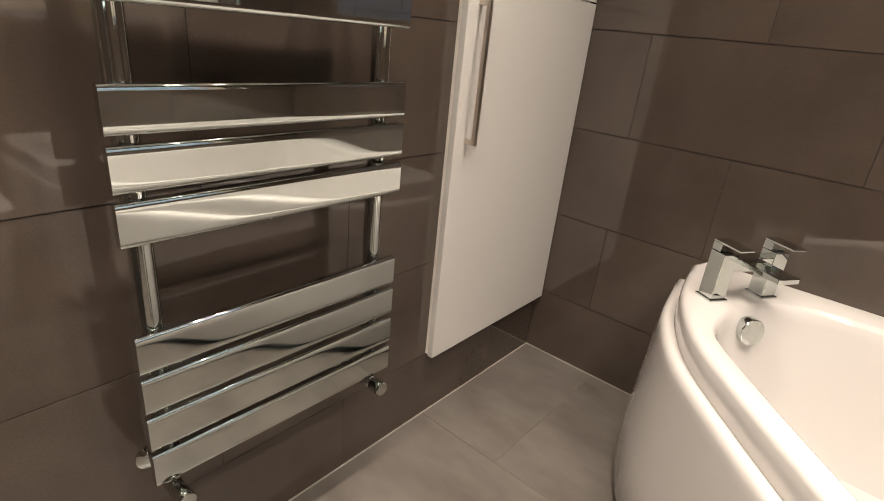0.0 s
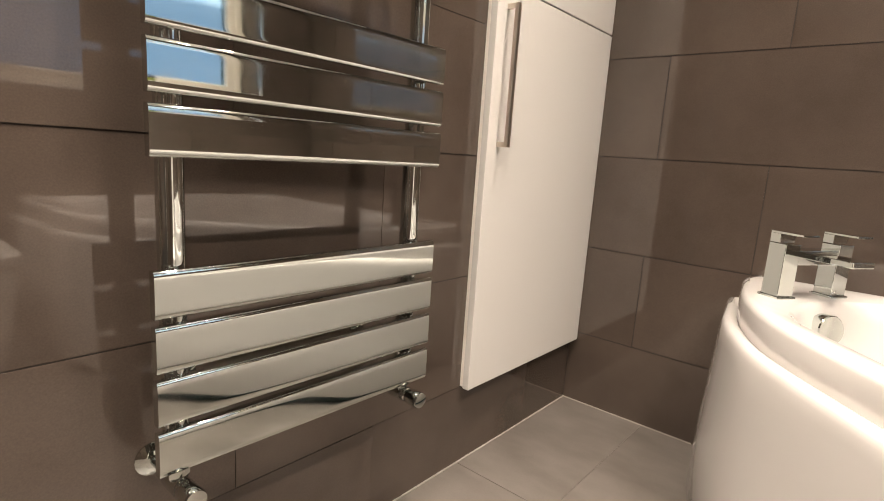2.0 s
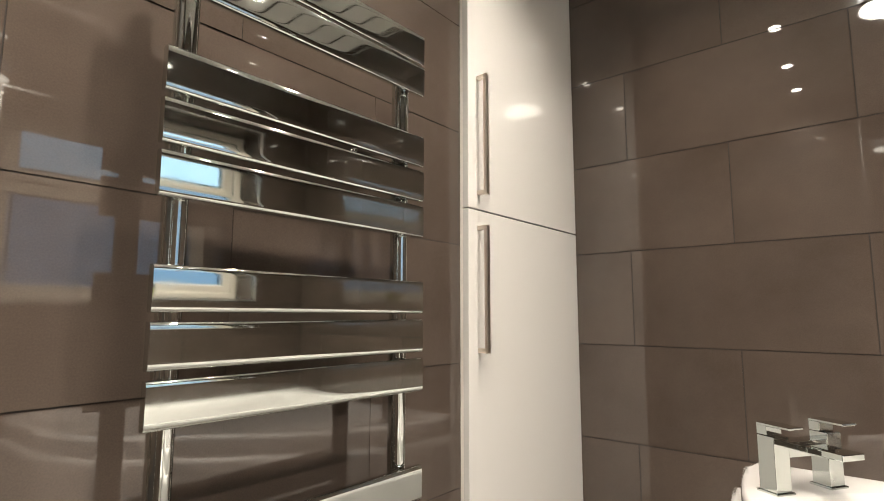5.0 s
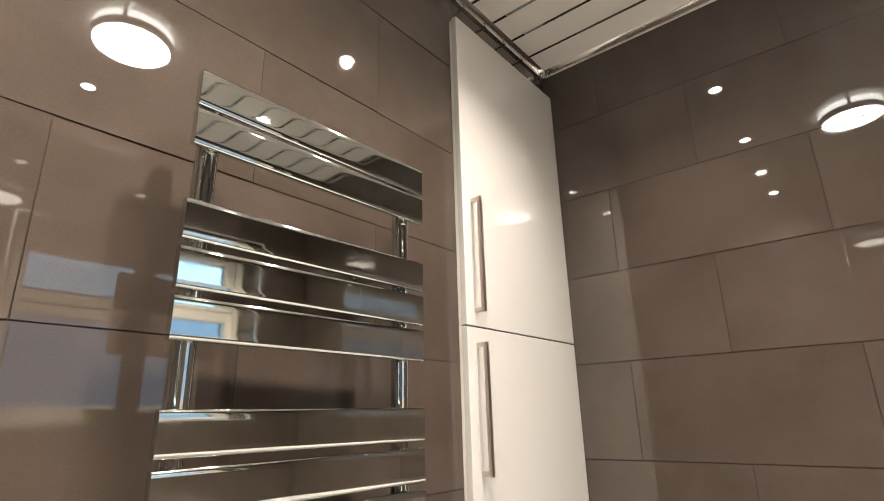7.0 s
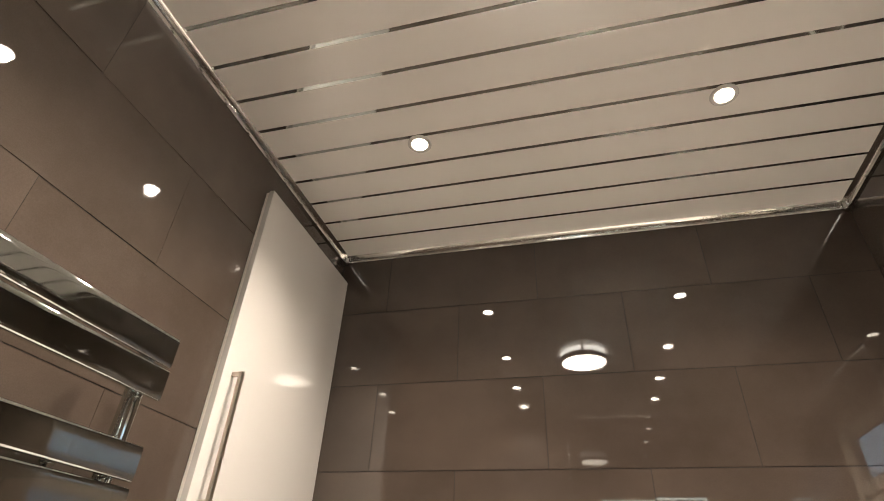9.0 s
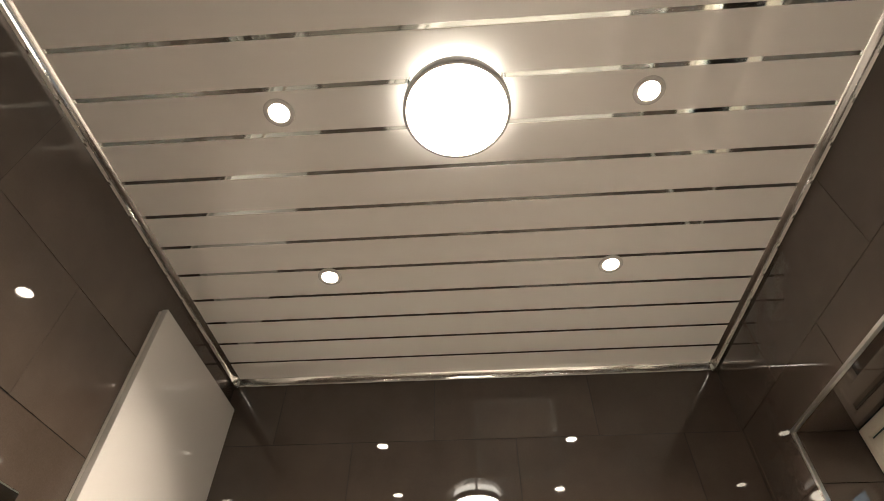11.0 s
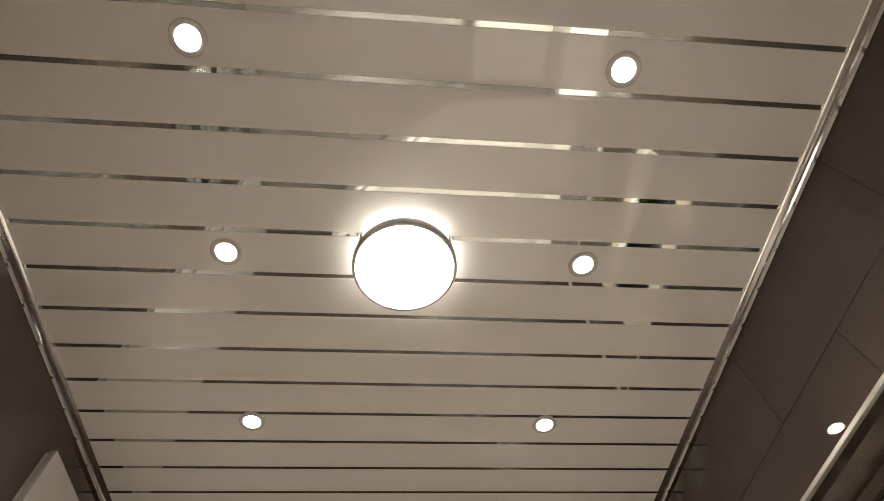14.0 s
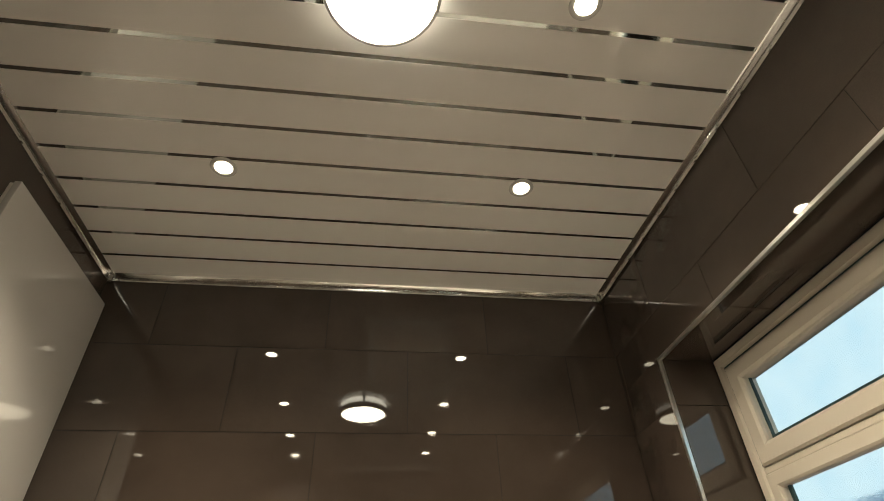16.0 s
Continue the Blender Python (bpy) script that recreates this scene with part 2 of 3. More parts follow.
# chrome tile edging round the recess and on the boxed-out corner
E = 0.011
bm = box((W - 0.0035, REC_Y0 - E, REC_Z1), (W + 0.009, REC_Y1 + E, REC_Z1 + E), 0.0015)
structure(part("trim_recess_head", bm, EDGING), "polished chrome tile edging over the window recess", "trim")
structure(part("trim_recess_north", box((W - 0.0035, REC_Y1, REC_Z0 - E), (W + 0.009, REC_Y1 + E, REC_Z1), 0.0015), EDGING), "polished chrome upright tile edging of the window recess", "trim")
structure(part("trim_recess_south", box((W - 0.0035, REC_Y0 - E, REC_Z0 - E), (W + 0.009, REC_Y0, REC_Z1), 0.0015), EDGING), "polished chrome upright tile edging of the window recess", "trim")
structure(part("trim_recess_sill", box((W - 0.0035, REC_Y0, REC_Z0 - E), (W + 0.009, REC_Y1, REC_Z0), 0.0015), EDGING), "polished chrome tile edging under the window recess", "trim")
structure(part("trim_back_corner", box((0.793, BACK + 0.213, 0.0), (0.804, BACK + 0.224, H - 0.002), 0.002), EDGING), "polished chrome upright tile edging on the boxed-out corner", "trim")
# sealant along the foot of the walls
structure(part("trim_sealant_west", box((0.0, BACK, 0.0005), (0.004, -0.004, 0.004), 0.001), SEALANT), "pale sealant joint at the foot of the wall", "trim")
structure(part("trim_sealant_north", box((0.0, -0.004, 0.0005), (0.44, 0.0, 0.004), 0.001), SEALANT), "pale sealant joint at the foot of the wall", "trim")

# ---- window ----
win = empty("window_1", pose(WIN_X, (REC_Y0 + REC_Y1) / 2, REC_Z0), "cream upvc window with frosted panes in a tiled recess", "window", kind="structure")
wy0, wy1, wz0, wz1 = REC_Y0 + 0.003, REC_Y1 - 0.003, REC_Z0 + 0.003, REC_Z1 - 0.003


def ring(name, y0, y1, z0, z1, width, x0, x1, bevel=0.006):
    """A mitred rectangular frame with rounded arrises."""
    bm = bmesh.new()
    prof = [(x0 + bevel, 0), (x0, bevel), (x0, width - bevel * 2), (x0 + bevel, width - bevel * 0.5), (x0 + bevel * 2.2, width), (x1, width), (x1, 0)]
    loops = []
    for x, d in prof:
        loops.append([bm.verts.new((x - WIN_X, yy - (REC_Y0 + REC_Y1) / 2, zz - REC_Z0)) for yy, zz in ((y0 + d, z0 + d), (y1 - d, z0 + d), (y1 - d, z1 - d), (y0 + d, z1 - d))])
    n = len(prof)
    for i in range(n):
        for k in range(4):
            bm.faces.new((loops[i][k], loops[i][(k + 1) % 4], loops[(i + 1) % n][(k + 1) % 4], loops[(i + 1) % n][k]))
    return part(name, bm, UPVC, win)


TRANSOM = 1.555
ring("window_frame", wy0, wy1, wz0, wz1, 0.042, WIN_X, WIN_X + 0.07)
# rubber ring, also gives the groove round the sash its dark shade
ring("gasket", wy0 + 0.0405, wy1 - 0.0405, TRANSOM + 0.012, wz1 - 0.0405, 0.013, WIN_X + 0.003, WIN_X + 0.05, 0.001).data.materials[0] = RUBBER
part("transom", box((0.004, -0.445, TRANSOM - 0.012 - REC_Z0), (0.066, 0.445, TRANSOM + 0.008 - REC_Z0), 0.004), UPVC, win)
ring("sash", wy0 + 0.0475, wy1 - 0.0475, TRANSOM + 0.0095, wz1 - 0.0475, 0.058, WIN_X - 0.006, WIN_X + 0.05)
for name, a, b in (("pane", TRANSOM + 0.07, wz1 - 0.095), ("pane", wz0 + 0.062, TRANSOM - 0.03)):
    ym = (REC_Y0 + REC_Y1) / 2
    inset = 0.1 if a > TRANSOM else 0.085
    p = part(name, box((0.03, wy0 + inset - ym, a - REC_Z0), (0.042, wy1 - inset - ym, b - REC_Z0)), GLASS, win, "frosted glass pane")
    p.visible_shadow = False
    bm = bmesh.new()
    for lo, hi in (((wy0 + inset, a), (wy1 - inset, a + 0.009)), ((wy0 + inset, b - 0.009), (wy1 - inset, b)), ((wy0 + inset, a), (wy0 + inset + 0.009, b)), ((wy1 - inset - 0.009, a), (wy1 - inset, b))):
        box((0.02, lo[0] - ym, lo[1] - REC_Z0), (0.0295, hi[0] - ym, hi[1] - REC_Z0), bm=bm)
    part("gasket", bm, RUBBER, win)
ring("glazing_bead", wy0 + 0.034, wy1 - 0.034, wz0 + 0.034, TRANSOM - 0.0085, 0.042, WIN_X + 0.004, WIN_X + 0.03, 0.004)
structure(part("backdrop", box((12.0, -30.0, 3.75), (12.1, 30.0, 24.0)), SKYLIGHT), "pale overcast sky outside the window", "sky")
# added glowing sheet, stands in for whatever hides the low sky
structure(part("backdrop_low", box((12.0, -30.0, -1.0), (12.1, 30.0, 3.74)), DIM_GLOW), "added sheet with a dim blue-grey glow below the sky", "backdrop")

# ---- tub on the window sill ----
GREEN = material("lime green plastic", (0.32, 0.42, 0.03), 0.35)
mottled(GREEN, coords(GREEN), (0.28, 0.38, 0.02), (0.36, 0.46, 0.05), 30)
DARK = material("dark brown plastic", (0.05, 0.03, 0.025), 0.4)
relief(DARK, coords(DARK), 200, 0.1)
tub = empty("soap_tub", pose(2.03, -0.79, REC_Z0 + 0.0008), "small lime green plastic tub with a dark lid on the sill", "tub")
part("body", lathe([(0, 0), (0.046, 0), (0.05, 0.004), (0.055, 0.045), (0, 0.045)], steps=32), GREEN, tub, "lime green body", True)
part("lid", lathe([(0, 0.0452), (0.057, 0.0452), (0.057, 0.06), (0.052, 0.066), (0, 0.067)], steps=32), DARK, tub, "dark brown lid", True)

# ---- spotlights and ceiling lamp ----
spot = empty("downlight", pose(*SPOTS[0], H), "small recessed ceiling spotlight, lit warm white", "spotlight", "ceiling spotlights")
part("bezel", lathe([(0.026, 0.0), (0.026, -0.002), (0.032, -0.0032), (0.037, -0.003), (0.0395, 0.0), (0.0395, 0.004)], steps=32), GLOSS_WHITE, spot, "white ring", True)
part("lens", lathe([(0.026, -0.002), (0.018, -0.0038), (0.0, -0.0045)], steps=24), LENS, spot, "glowing lens", True)
for x, y in SPOTS[1:]:
    copy_thing(spot, pose(x, y, H))

dome = empty("ceiling_lamp", pose(0.969, -1.213, H), "round flush ceiling lamp, lit, opal with grey band", "ceiling lamp")
part("backplate", lathe([(0.0, 0.0), (0.122, 0.0), (0.126, -0.004), (0.126, -0.024), (0.122, -0.03), (0.0, -0.03)], steps=64), GLOW_RING, dome, "softly glowing opal ring", True)
part("band", lathe([(0.121, -0.03), (0.129, -0.03), (0.13, -0.033), (0.13, -0.055), (0.128, -0.059), (0.122, -0.059), (0.121, -0.056)], steps=64), STEEL, dome, "satin grey metal band", True)
part("diffuser", lathe([(0.1205, -0.05), (0.1205, -0.057), (0.111, -0.0605), (0.06, -0.064), (0.0, -0.065)], steps=64), DIFFUSER, dome, "glowing opal diffuser", True)
for a in (90, 212, 328):
    m = pose(0, 0, 0, 0, 0, a)
    bm = box((0.1265, -0.007, -0.031), (0.1305, 0.007, -0.002), 0.001)
    bm.transform(m)
    part("clip", bm, CHROME, dome, "small chrome clip")

# ---- towel radiator ----
RY0, RY1, RX = -1.418, -0.903, 0.121
rad = empty("towel_radiator", pose(0, (RY0 + RY1) / 2, 0.377), "polished chrome flat-panel towel radiator on the tiled wall", "towel radiator")
off = Vector((0, (RY0 + RY1) / 2, 0.377))
SH = 0.064
TOPS = [1.547, 1.478, 1.324, 1.250, 1.176, 1.020, 0.944, 0.868, 0.662, 0.588, 0.514, 0.440]


def slat_mesh():
    """One flat tube: nearly plain face that rolls over at its long edges."""
    prof, n = [], 20
    for i in range(n + 1):
        v = -1 + 2 * i / n
        v = math.copysign(abs(v) ** 0.6, v)
        prof.append((0.0 - 0.002 * abs(v) ** 11, 0, v * (SH / 2 - 0.0015)))
    prof += [(-0.003, 0, SH / 2 - 0.0004), (-0.005, 0, SH / 2), (-0.013, 0, SH / 2), (-0.0155, 0, SH / 2 - 0.002), (-0.0155, 0, -SH / 2 + 0.002), (-0.013, 0, -SH / 2), (-0.005, 0, -SH / 2), (-0.003, 0, -SH / 2 + 0.0004)]
    bm = extrude(prof, (0, RY0 - off.y, 0), (0, RY1 - off.y, 0))
    for f in bm.faces:
        f.smooth = len(f.verts) == 4
    return bm


slat = None
for z in TOPS:
    if slat is None:
        slat = part("slat", slat_mesh(), CHROME, rad)
        for p in slat.data.polygons:
            p.use_smooth = len(p.vertices) == 4
        slat.data.set_sharp_from_angle(angle=radians(80))
    else:
        s2 = new("slat", slat.data)
        s2.parent = rad
        slat = s2
    slat.location = Vector((RX, 0, z - SH / 2 - off.z))
    slat.rotation_euler = (0, radians(random.uniform(-0.15, 0.15)), radians(-1.0 + random.uniform(-0.1, 0.1)))
for y in (RY0 + 0.034, RY1 - 0.034):
    part("upright", lathe([(0, 0), (0.014, 0), (0.0175, 0.004), (0.0175, 1.158), (0.014, 1.162), (0, 1.162)], pose(0.087, y - off.y, 0.002), 28), CHROME, rad, "round chrome upright", True)
    inward = 0.05 if y < off.y else -0.05
    for z in (0.09, 0.91):
        part("wall_bracket", lathe([(0, 0), (0.017, 0), (0.017, 0.004), (0.009, 0.006), (0.009, 0.05), (0.012, 0.052), (0.012, 0.105), (0, 0.105)], pose(0.0005, y + inward - off.y, z, 0, 90, 0), 20), CHROME, rad, "", True)
    # spacers between neighbouring slats
    for a, b in zip(TOPS, TOPS[1:]):
        if a - b < 0.1:
            part("spacer", lathe([(0, 0), (0.008, 0), (0.008, 0.012), (0, 0.012)], pose(RX - 0.02, y - off.y, a - SH - 0.0115 - off.z + 0.0005), 14), CHROME, rad, "", True)


def valve(y):
    """Corner valve: wall rose, tail pipe, body, union nut and round head."""
    v = empty("radiator_valve", pose(0, y, 0.343), "polished chrome corner radiator valve with round head", "radiator valve", "radiator valves")
    turn = pose(0, 0, 0, 0, 90, 0)
    part("wall_rose", lathe([(0.0, 0.0005), (0.027, 0.0005), (0.027, 0.003), (0.018, 0.009), (0.011, 0.011), (0, 0.011)], turn, 28), CHROME, v, "", True)
    part("tail_pipe", lathe([(0, 0.009), (0.0078, 0.009), (0.0078, 0.075), (0, 0.075)], turn, 20), CHROME, v, "", True)
    part("body", lathe([(0, 0.062), (0.012, 0.062), (0.015, 0.066), (0.015, 0.106), (0.012, 0.112), (0, 0.112)], turn, 24), CHROME, v, "", True)
    part("union_nut", lathe([(0, 0.01), (0.0145, 0.01), (0.0165, 0.014), (0.0165, 0.03), (0.0145, 0.034), (0, 0.034)], pose(0.087, 0, 0), 6), CHROME, v)
    part("head", lathe([(0, 0.112), (0.0145, 0.112), (0.0155, 0.115), (0.0165, 0.142), (0.015, 0.146), (0, 0.147)], turn, 28), CHROME, v, "round chrome head", True)


valve(RY0 + 0.034)
valve(RY1 - 0.034)

# ---- tall cabinet ----
CY0, CY1, CX = -0.624, -0.004, 0.031
cab = empty("tall_cabinet", pose(0, (CY0 + CY1) / 2, 0.226), "tall white gloss wall cabinet with two stacked doors", "cabinet")
cm = (CY0 + CY1) / 2
part("body", box((0.0005, CY0 + 0.003 - cm, 0.003), (0.0105, CY1 - 0.003 - cm, 1.991), 0.001), CARCASS, cab, "white cabinet edge")
for z0, z1, h0, h1 in ((0.0, 1.0025, 0.63, 0.961), (1.0065, 1.995, 1.043, 1.376)):
    d = part("door", box((0.012, CY0 - cm, z0), (CX, CY1 - cm, z1), 0.0018), GLOSS_WHITE, cab, "white gloss door")
    bm = box((CX + 0.022, -0.581 - cm - 0.006, h0), (CX + 0.033, -0.581 - cm + 0.006, h1), 0.001)
    box((CX - 0.0002, -0.581 - cm - 0.0055, h0 + 0.0005), (CX + 0.0225, -0.581 - cm + 0.0055, h0 + 0.0125), 0.001, bm)
    box((CX - 0.0002, -0.581 - cm - 0.0055, h1 - 0.0125), (CX + 0.0225, -0.581 - cm + 0.0055, h1 - 0.0005), 0.001, bm)
    part("handle", bm, NICKEL, d, "square brushed nickel bar handle")

# ---- corner bath ----
BC = Vector((1.25, -0.62))                  # middle of the basin
SIDE = 96


def rounded(points, cut, steps=8):
    """A closed polygon with its corners rounded by the given cut lengths."""
    out, n = [], len(points)
    for i, p in enumerate(points):
        p, a, b = Vector(p), Vector(points[i - 1]), Vector(points[(i + 1) % n])
        if cut[i] == 0:
            out.append(p)
            continue
        s, e = p + (a - p).normalized() * cut[i], p + (b - p).normalized() * cut[i]
        for k in range(steps + 1):
            u = k / steps
            out.append(s * (1 - u) ** 2 + p * 2 * u * (1 - u) + e * u * u)
    return out


def bowed(poly, bow=0.026):
    """The outline with its long front swelling gently outwards."""
    out, n = [], len(poly)
    for i, p in enumerate(poly):
        q = poly[(i + 1) % n]
        k = max(1, int((q - p).length / 0.05))
        out += [p.lerp(q, j / k) for j in range(k)]
    res = []
    for p in out:
        s = (p.x - p.y - W) / 0.955
        near = min(1.0, max(0.0, (0.6 - p.x - p.y) / 0.3))
        swell = bow * near * max(0.0, 1 - s * s)
        res.append(p - Vector((swell, swell)))
    return res


def radial(poly):
    """Distances from the basin's middle to a closed outline, all the way round."""
    res = []
    n = len(poly)
    for k in range(SIDE):
        a = 2 * math.pi * k / SIDE
        d = Vector((math.cos(a), math.sin(a)))
        best = 0
        for i in range(n):
            p, q = poly[i], poly[(i + 1) % n]
            e = q - p
            den = d.x * e.y - d.y * e.x
            if abs(den) < 1e-9:
                continue
            w = p - BC
            t, u = (w.x * e.y - w.y * e.x) / den, (w.x * d.y - w.y * d.x) / den
            if t > 0 and -1e-6 <= u <= 1 + 1e-6:
                best = max(best, t)
        res.append(best)
    return res


def outer(d):
    """Outline of the bath grown by d on its free sides."""
    side, front, lean = 0.506 - 1.013 * d, 0.161 - 1.414 * d, 0.16
    knee_x = (side - lean * front) / (1 - lean)
    foot, knee = Vector((side, -0.002)), Vector((knee_x, front - knee_x))
    return bowed(rounded([Vector((W - 0.002, -0.002)), foot, knee, Vector((front + 1.14, -1.14)), Vector((W - 0.002, -1.18 - 1.013 * d))], [0, 0, 0.2, 0.2, 0]))


def loft(levels, cap=False):
    bm = bmesh.new()
    rings = [[bm.verts.new((BC.x + r * math.cos(2 * math.pi * k / SIDE), BC.y + r * math.sin(2 * math.pi * k / SIDE), z)) for k, r in enumerate(rs)] for rs, z in levels]
    for a, b in zip(rings, rings[1:]):
        for k in range(SIDE):
            bm.faces.new((a[k], a[(k + 1) % SIDE], b[(k + 1) % SIDE], b[k]))
    if cap:
        bm.faces.new(rings[-1])
    return bm


inner_a = [Vector(p) for p in ((1.85, -0.085), (0.80, -0.085), (0.665, -0.26), (0.67, -0.44))]
inner = bowed(rounded(inner_a + [Vector((1.297, -1.085)), Vector((1.85, -1.1))], [0.12, 0.12, 0.07, 0.06, 0.08, 0.12]))
R_IN = radial(inner)
bath = empty("corner_bath", pose(0, 0, 0), "white acrylic corner bath with curved front panel", "bath")
RIM = 0.557
levels = [(radial(outer(d)), z) for d, z in ((-0.002, RIM - 0.1), (-0.002, RIM - 0.07), (0.0, RIM - 0.055), (0.0, RIM - 0.016), (-0.003, RIM - 0.008), (-0.009, RIM - 0.002), (-0.018, RIM))]
levels += [(R_IN, RIM), ([r - 0.007 for r in R_IN], RIM - 0.003), ([r - 0.016 for r in R_IN], RIM - 0.014), ([r - 0.024 for r in R_IN], RIM - 0.04)]
levels += [([r * s - 0.026 for r in R_IN], z) for s, z in ((0.975, 0.44), (0.945, 0.35), (0.91, 0.25), (0.86, 0.18), (0.76, 0.15), (0.5, 0.142), (0.2, 0.138), (0.08, 0.137))]
part("shell", loft(levels, True), ACRYLIC, bath, "white acrylic tub and rim", True)
part("panel", loft([(radial(outer(d)), z) for d, z in ((0.022, 0.03), (0.047, 0.03), (0.05, 0.037), (0.046, 0.2), (0.037, 0.36), (0.0325, 0.447), (0.031, 0.468), (0.0285, 0.479), (0.023, 0.4875), (0.015, 0.491), (0.008, 0.4895), (0.003, 0.487), (-0.001, 0.484))]), ACRYLIC, bath, "curved white front panel", True)
# recessed dark rubber foot; its blackness also stands for the panel's shadow gap
part("plinth", loft([(radial(outer(d)), z) for d, z in ((0.026, 0.001), (0.026, 0.031))]), RUBBER, bath, "dark rubber foot strip that also draws the shadow gap")
knob = Vector((0.704, -0.236, 0.5))
face = (Vector((0.78, -0.62, 0.1))).to_track_quat("Z", "Y").to_matrix().to_4x4()
part("overflow", lathe([(0, -0.03), (0.03, -0.03), (0.03, 0.012), (0.0345, 0.014), (0.0345, 0.039), (0.0325, 0.0415), (0, 0.042)], Matrix.Translation(knob) @ face, 36), CHROME, bath, "round chrome overflow and filler knob", True)

# ---- bath tap ----
tap = empty("bath_tap", pose(0.622, -0.262, RIM + 0.0002, 0, 0, 57), "square chrome bath filler tap on the bath rim", "bath tap")
SP = 0.16
for x in (0.0, SP):
    part("base_plate", box((x - 0.027, -0.027, 0.0), (x + 0.027, 0.027, 0.005), 0.001), CHROME, tap)
    part("pillar", box((x - 0.022, -0.022, 0.005), (x + 0.022, 0.022, 0.125), 0.0012), CHROME, tap, "square chrome pillar")
    part("lever", box((x - 0.022, -0.06, 0.147), (x + 0.022, 0.022, 0.152), 0.001), CHROME, tap, "flat chrome lever")
    part("lever_neck", box((x - 0.022, -0.005, 0.1265), (x + 0.022, 0.022, 0.1472), 0.001), CHROME, tap)
part("crossbar", box((0.0215, -0.02, 0.078), (SP - 0.0215, 0.018, 0.112), 0.0015), CHROME, tap)
part("spout", box((0.048, -0.122, 0.092), (SP - 0.048, -0.0195, 0.106), 0.002), CHROME, tap, "flat waterfall spout")

# ---- toilet beside the bath ----
CERAMIC = material("white glazed ceramic", (0.74, 0.72, 0.69), 0.08)
relief(CERAMIC, coords(CERAMIC), 6, 0.03, 0.003, 1.0)
wc = empty("toilet", pose(W, -1.44, 0), "white square close-coupled toilet with closed lid beside the bath", "toilet")


def pillow(levels, cut):
    """Stacked rounded rectangles (x0, x1, half width, z), closed at both ends."""
    bm = bmesh.new()
    rings = []
    for x0, x1, w, z in levels:
        poly = rounded([Vector((x1, w)), Vector((x0, w)), Vector((x0, -w)), Vector((x1, -w))], [0.004, cut, cut, 0.004], 6)
        rings.append([bm.verts.new((q.x, q.y, z)) for q in poly])
    n = len(rings[0])
    for r0, r1 in zip(rings, rings[1:]):
        for i in range(n):
            bm.faces.new((r0[i], r0[(i + 1) % n], r1[(i + 1) % n], r1[i]))
    bm.faces.new(rings[0][::-1])
    bm.faces.new(rings[-1])
    return bm


part("pan", pillow([(-0.56, -0.003, 0.125, 0.001), (-0.565, -0.003, 0.13, 0.02), (-0.59, -0.003, 0.15, 0.24), (-0.61, -0.003, 0.165, 0.36), (-0.61, -0.003, 0.165, 0.385)], 0.09), CERAMIC, wc, "white ceramic pan", True)
part("seat", pillow([(-0.612, -0.195, 0.168, 0.387), (-0.615, -0.193, 0.171, 0.39), (-0.615, -0.193, 0.171, 0.402)], 0.08), GLOSS_WHITE, wc, "white gloss seat ring", True)
part("lid", pillow([(-0.615, -0.193, 0.171, 0.404), (-0.615, -0.193, 0.171, 0.42), (-0.61, -0.196, 0.166, 0.426)], 0.08), GLOSS_WHITE, wc, "closed white gloss lid", True)
part("cistern", pillow([(-0.17, -0.003, 0.16, 0.386), (-0.18, -0.003, 0.17, 0.4), (-0.185, -0.003, 0.175, 0.76)], 0.03), CERAMIC, wc, "white ceramic cistern", True)
part("cistern_lid", pillow([(-0.19, -0.003, 0.18, 0.762), (-0.192, -0.003, 0.182, 0.765), (-0.192, -0.003, 0.182, 0.782), (-0.186, -0.003, 0.176, 0.789)], 0.03), CERAMIC, wc, "white ceramic cistern lid", True)
part("flush_button", lathe([(0, 0), (0.024, 0), (0.024, 0.005), (0.021, 0.007), (0, 0.007)], pose(-0.095, 0, 0.7892), 28), CHROME, wc, "round chrome flush button", True)

# ---- lit mirror on the back wall ----
mir = empty("led_mirror", pose(1.333, BACK + 0.001, 1.07), "rectangular wall mirror with a lit led border", "mirror")
part("glass", box((-0.35, 0.0, 0.0), (0.35, 0.03, 0.7), 0.002), MIRROR, mir)
for lo, hi in (((-0.345, 0.68), (0.345, 0.695)), ((-0.345, 0.005), (0.345, 0.02)), ((-0.345, 0.021), (-0.33, 0.679)), ((0.33, 0.021), (0.345, 0.679))):
    part("led_strip", box((lo[0], 0.0305, lo[1]), (hi[0], 0.0315, hi[1])), LED, mir, "glowing led strip")


# ---- tiles ----
MESHES = {}


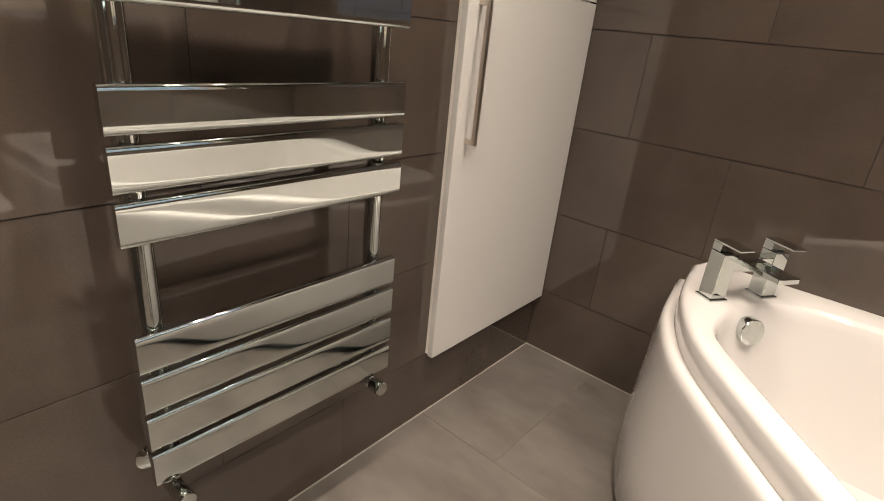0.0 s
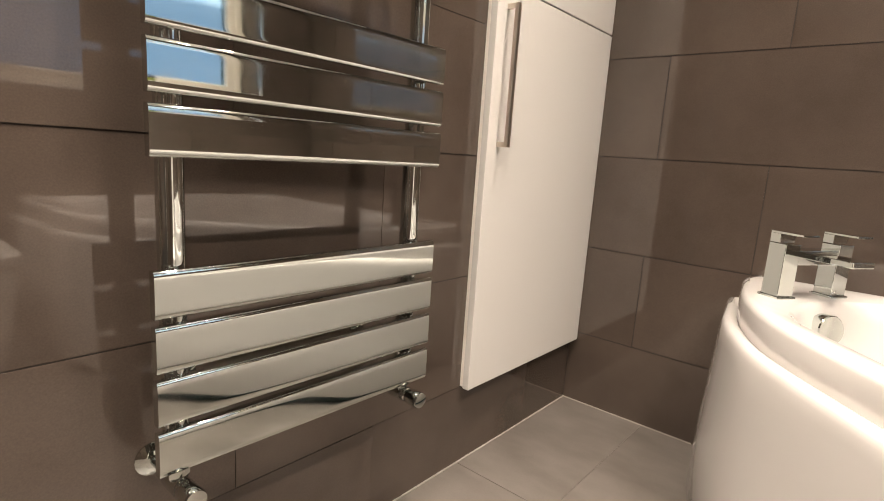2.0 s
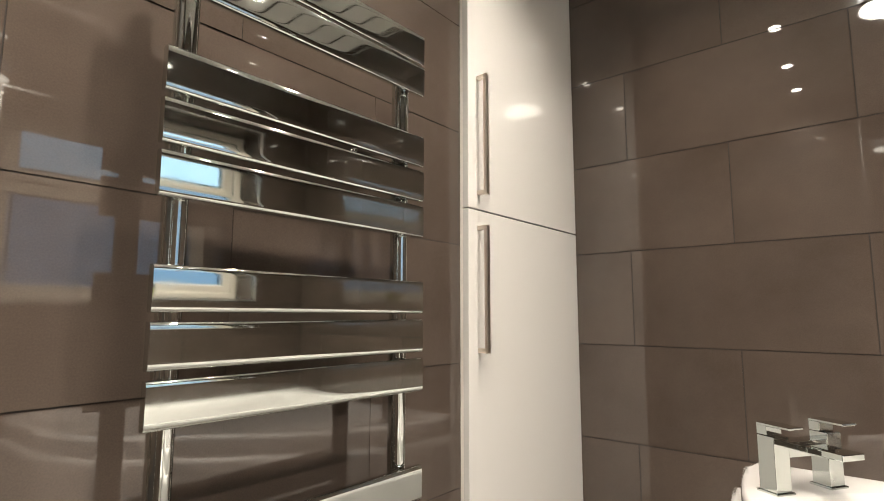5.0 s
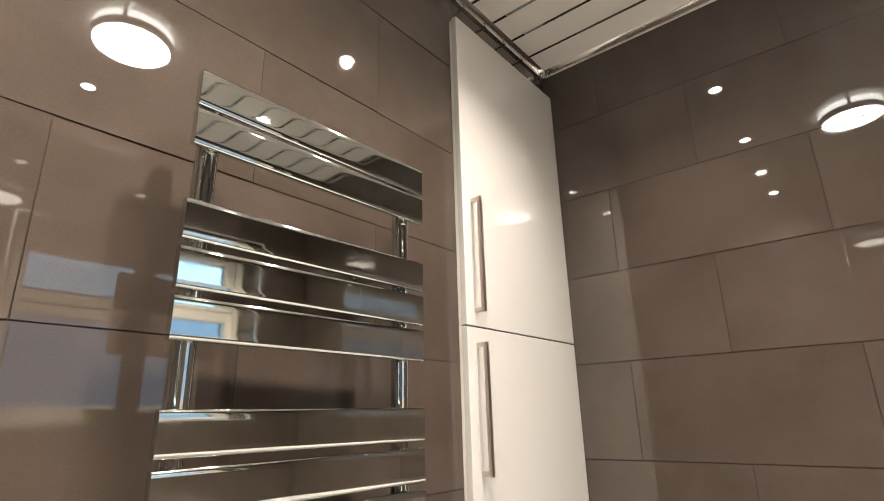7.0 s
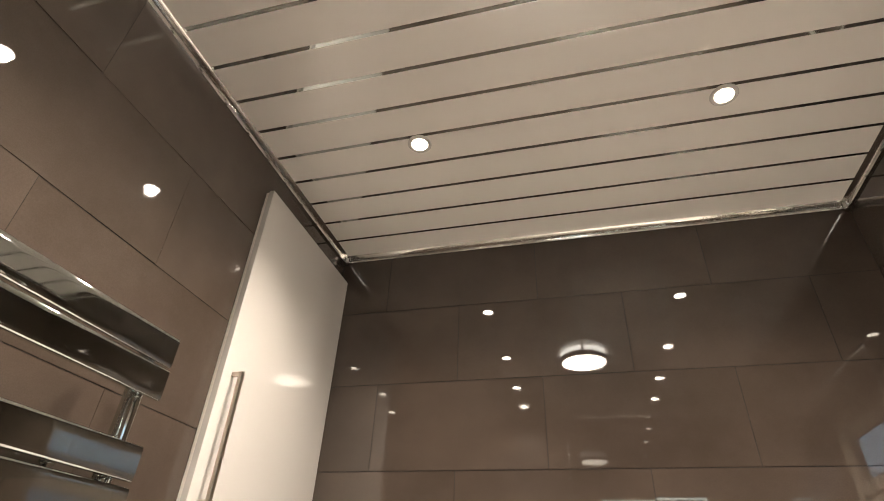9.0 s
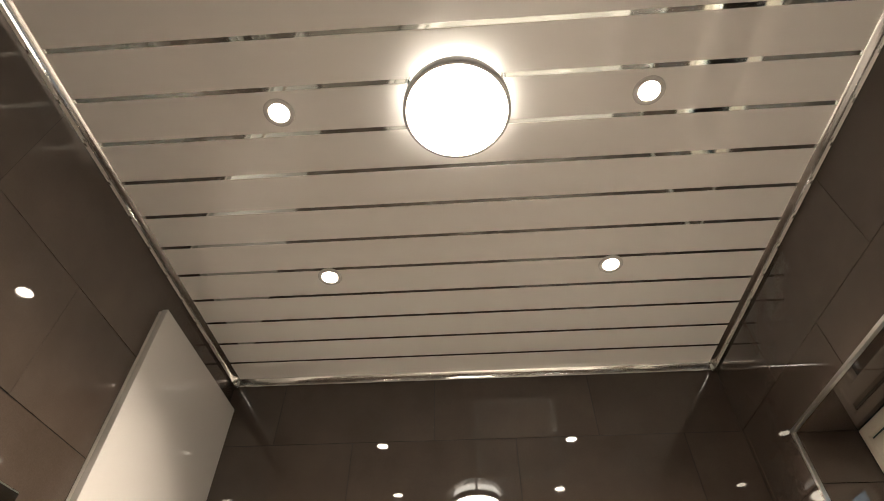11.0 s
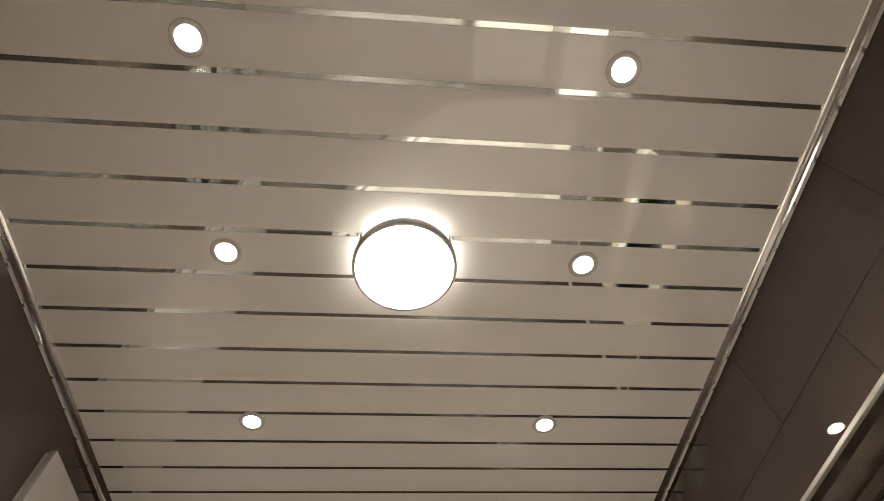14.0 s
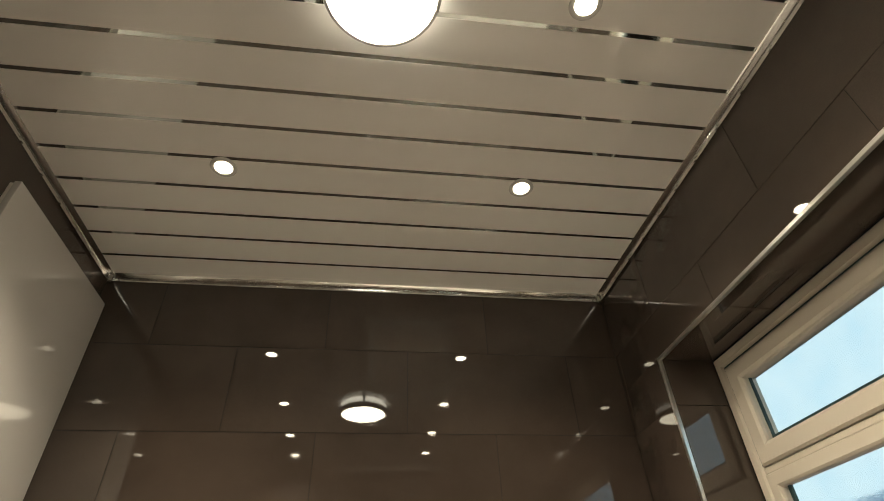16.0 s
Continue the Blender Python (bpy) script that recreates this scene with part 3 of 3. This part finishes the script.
def tile_mesh(name, w, h, depth, mat):
    """A rectified tile, its face at local z = 0, its arris eased."""
    key = (name, round(w, 3), round(h, 3))
    if key not in MESHES:
        w, h = key[1] / 2, key[2] / 2
        c = 0.0002
        bm = bmesh.new()
        a = [bm.verts.new((x * (w - c), y * (h - c), 0)) for x, y in ((-1, -1), (1, -1), (1, 1), (-1, 1))]
        b = [bm.verts.new((x * w, y * h, -c)) for x, y in ((-1, -1), (1, -1), (1, 1), (-1, 1))]
        d = [bm.verts.new((x * w, y * h, -depth)) for x, y in ((-1, -1), (1, -1), (1, 1), (-1, 1))]
        bm.faces.new(a)
        for p, q in ((a, b), (b, d)):
            for i in range(4):
                bm.faces.new((p[i], q[i], q[(i + 1) % 4], p[(i + 1) % 4]))
        bmesh.ops.recalc_face_normals(bm, faces=bm.faces)
        me = bpy.data.meshes.new(name)
        bm.to_mesh(me)
        bm.free()
        me.materials.append(mat)
        MESHES[key] = me
    return MESHES[key]


def without(rects, hole):
    """The rectangles (u0, v0, u1, v1) less the hole, cut into pieces."""
    out = []
    for u0, v0, u1, v1 in rects:
        a0, b0, a1, b1 = hole
        if u1 <= a0 or u0 >= a1 or v1 <= b0 or v0 >= b1:
            out.append((u0, v0, u1, v1))
            continue
        out += [(u0, v0, u1, b0), (u0, b1, u1, v1), (u0, max(v0, b0), a0, min(v1, b1)), (a1, max(v0, b0), u1, min(v1, b1))]
    return [r for r in out if r[2] - r[0] > 0.012 and r[3] - r[1] > 0.012]


def lay(name, parent, frame_m, u_range, v_range, v0, row, length, starts, mat, depth, joint=0.0022, holes=(), wobble=0.06, lean=None):
    """Tiles in bond over a rectangle; frame_m takes (u, v, outward) to the world."""
    v, k = v0, 0
    while v < v_range[1]:
        u = starts[k % 2]
        while u > u_range[0]:
            u -= length
        while u < u_range[1]:
            r = [(max(u, u_range[0]) + joint / 2, max(v, v_range[0]) + joint / 2, min(u + length, u_range[1]) - joint / 2, min(v + row, v_range[1]) - joint / 2)]
            r = [q for q in r if q[2] - q[0] > 0.012 and q[3] - q[1] > 0.012]
            for hole in holes:
                r = without(r, hole)
            for a, b, c, d in r:
                ob = new(name, tile_mesh(name, c - a, d - b, depth, mat))
                ob.parent = parent
                lu, lv = lean((a + c) / 2) if lean else (0, 0)
                tilt = pose(0, 0, random.uniform(-0.0003, 0.0003), random.uniform(-wobble, wobble) - lv, random.uniform(-wobble, wobble) + lu, 0)
                ob.matrix_world = frame_m @ Matrix.Translation(((a + c) / 2, (b + d) / 2, 0)) @ tilt
            u += length
        v += row
        k += 1


def axes(origin, u, v):
    u, v = Vector(u), Vector(v)
    m = Matrix((u, v, u.cross(v))).transposed().to_4x4()
    return Matrix.Translation(origin) @ m


ROW = 0.303
lay("tile", wall_west, axes((0, 0, 0), (0, 1, 0), (0, 0, 1)), (BACK, 0), (0, H), 0.226 - ROW, ROW, 0.647, (-1.574, -1.25), TILE, 0.009, lean=lambda u: (-0.14, 0.16))
lay("tile", wall_north, axes((0, 0, 0), (1, 0, 0), (0, 0, 1)), (0, W), (0, H), 0.2505 - ROW, ROW, 0.604, (0.521, 0.22), TILE, 0.009, 0.003, lean=lambda u: (0, -min(0.25, max(-0.07, (u - 0.75) * 0.7))))
lay("tile", wall_east, axes((W, 0, 0), (0, -1, 0), (0, 0, 1)), (0, -BACK), (0, H), 0.2505 - ROW, ROW, 0.604, (1.23, 0.93), TILE, 0.009, joint=0.002, holes=[(-REC_Y1 - E, REC_Z0 - E, -REC_Y0 + E, REC_Z1 + E)])
lay("tile", wall_south, axes((0, BACK, 0), (-1, 0, 0), (0, 0, 1)), (-W, -0.8), (0, H), 0.2505 - ROW, ROW, 0.604, (-1.1, -0.8), TILE, 0.009)
lay("tile", wall_south, axes((0, BACK + 0.22, 0), (-1, 0, 0), (0, 0, 1)), (-0.793, 0), (0, H), 0.2505 - ROW, ROW, 0.604, (-0.7, -0.4), TILE, 0.009)
lay("tile", wall_south, axes((0.8, BACK, 0), (0, 1, 0), (0, 0, 1)), (0.0, 0.213), (0, H), 0.2505 - ROW, ROW, 0.604, (0, 0), TILE, 0.009)
# recess lining: head, sill and the two cheeks
DEEP = WIN_X - W + 0.004
lay("tile", wall_east, axes((W + 0.009, 0, REC_Z1), (0, -1, 0), (-1, 0, 0)) @ Matrix.Rotation(0, 4, "Z"), (-REC_Y1, -REC_Y0), (-DEEP + 0.009, 0), -DEEP + 0.009, 0.4, 0.604, (0.62, 0.62), TILE, 0.009)
lay("tile", wall_east, axes((W + 0.009, 0, REC_Z0), (0, 1, 0), (-1, 0, 0)), (REC_Y0, REC_Y1), (-DEEP + 0.009, 0), -DEEP + 0.009, 0.4, 0.604, (-0.9, -0.9), TILE, 0.009)
lay("tile", wall_east, axes((W + 0.009, REC_Y1, 0), (1, 0, 0), (0, 0, 1)), (0, DEEP - 0.009), (REC_Z0, REC_Z1), 0.2505, ROW, 0.604, (0, 0), TILE, 0.009)
lay("tile", wall_east, axes((W + 0.009, REC_Y0, 0), (-1, 0, 0), (0, 0, 1)), (-DEEP + 0.009, 0), (REC_Z0, REC_Z1), 0.2505, ROW, 0.604, (0, 0), TILE, 0.009)
lay("floor_tile", floor_slab, axes((0, 0, 0), (1, 0, 0), (0, 1, 0)), (0, W), (BACK, 0), -0.609 * 5, 0.609, 0.6, (0.285, 0.585), FLOOR_TILE, 0.008, 0.0025, wobble=0.03)
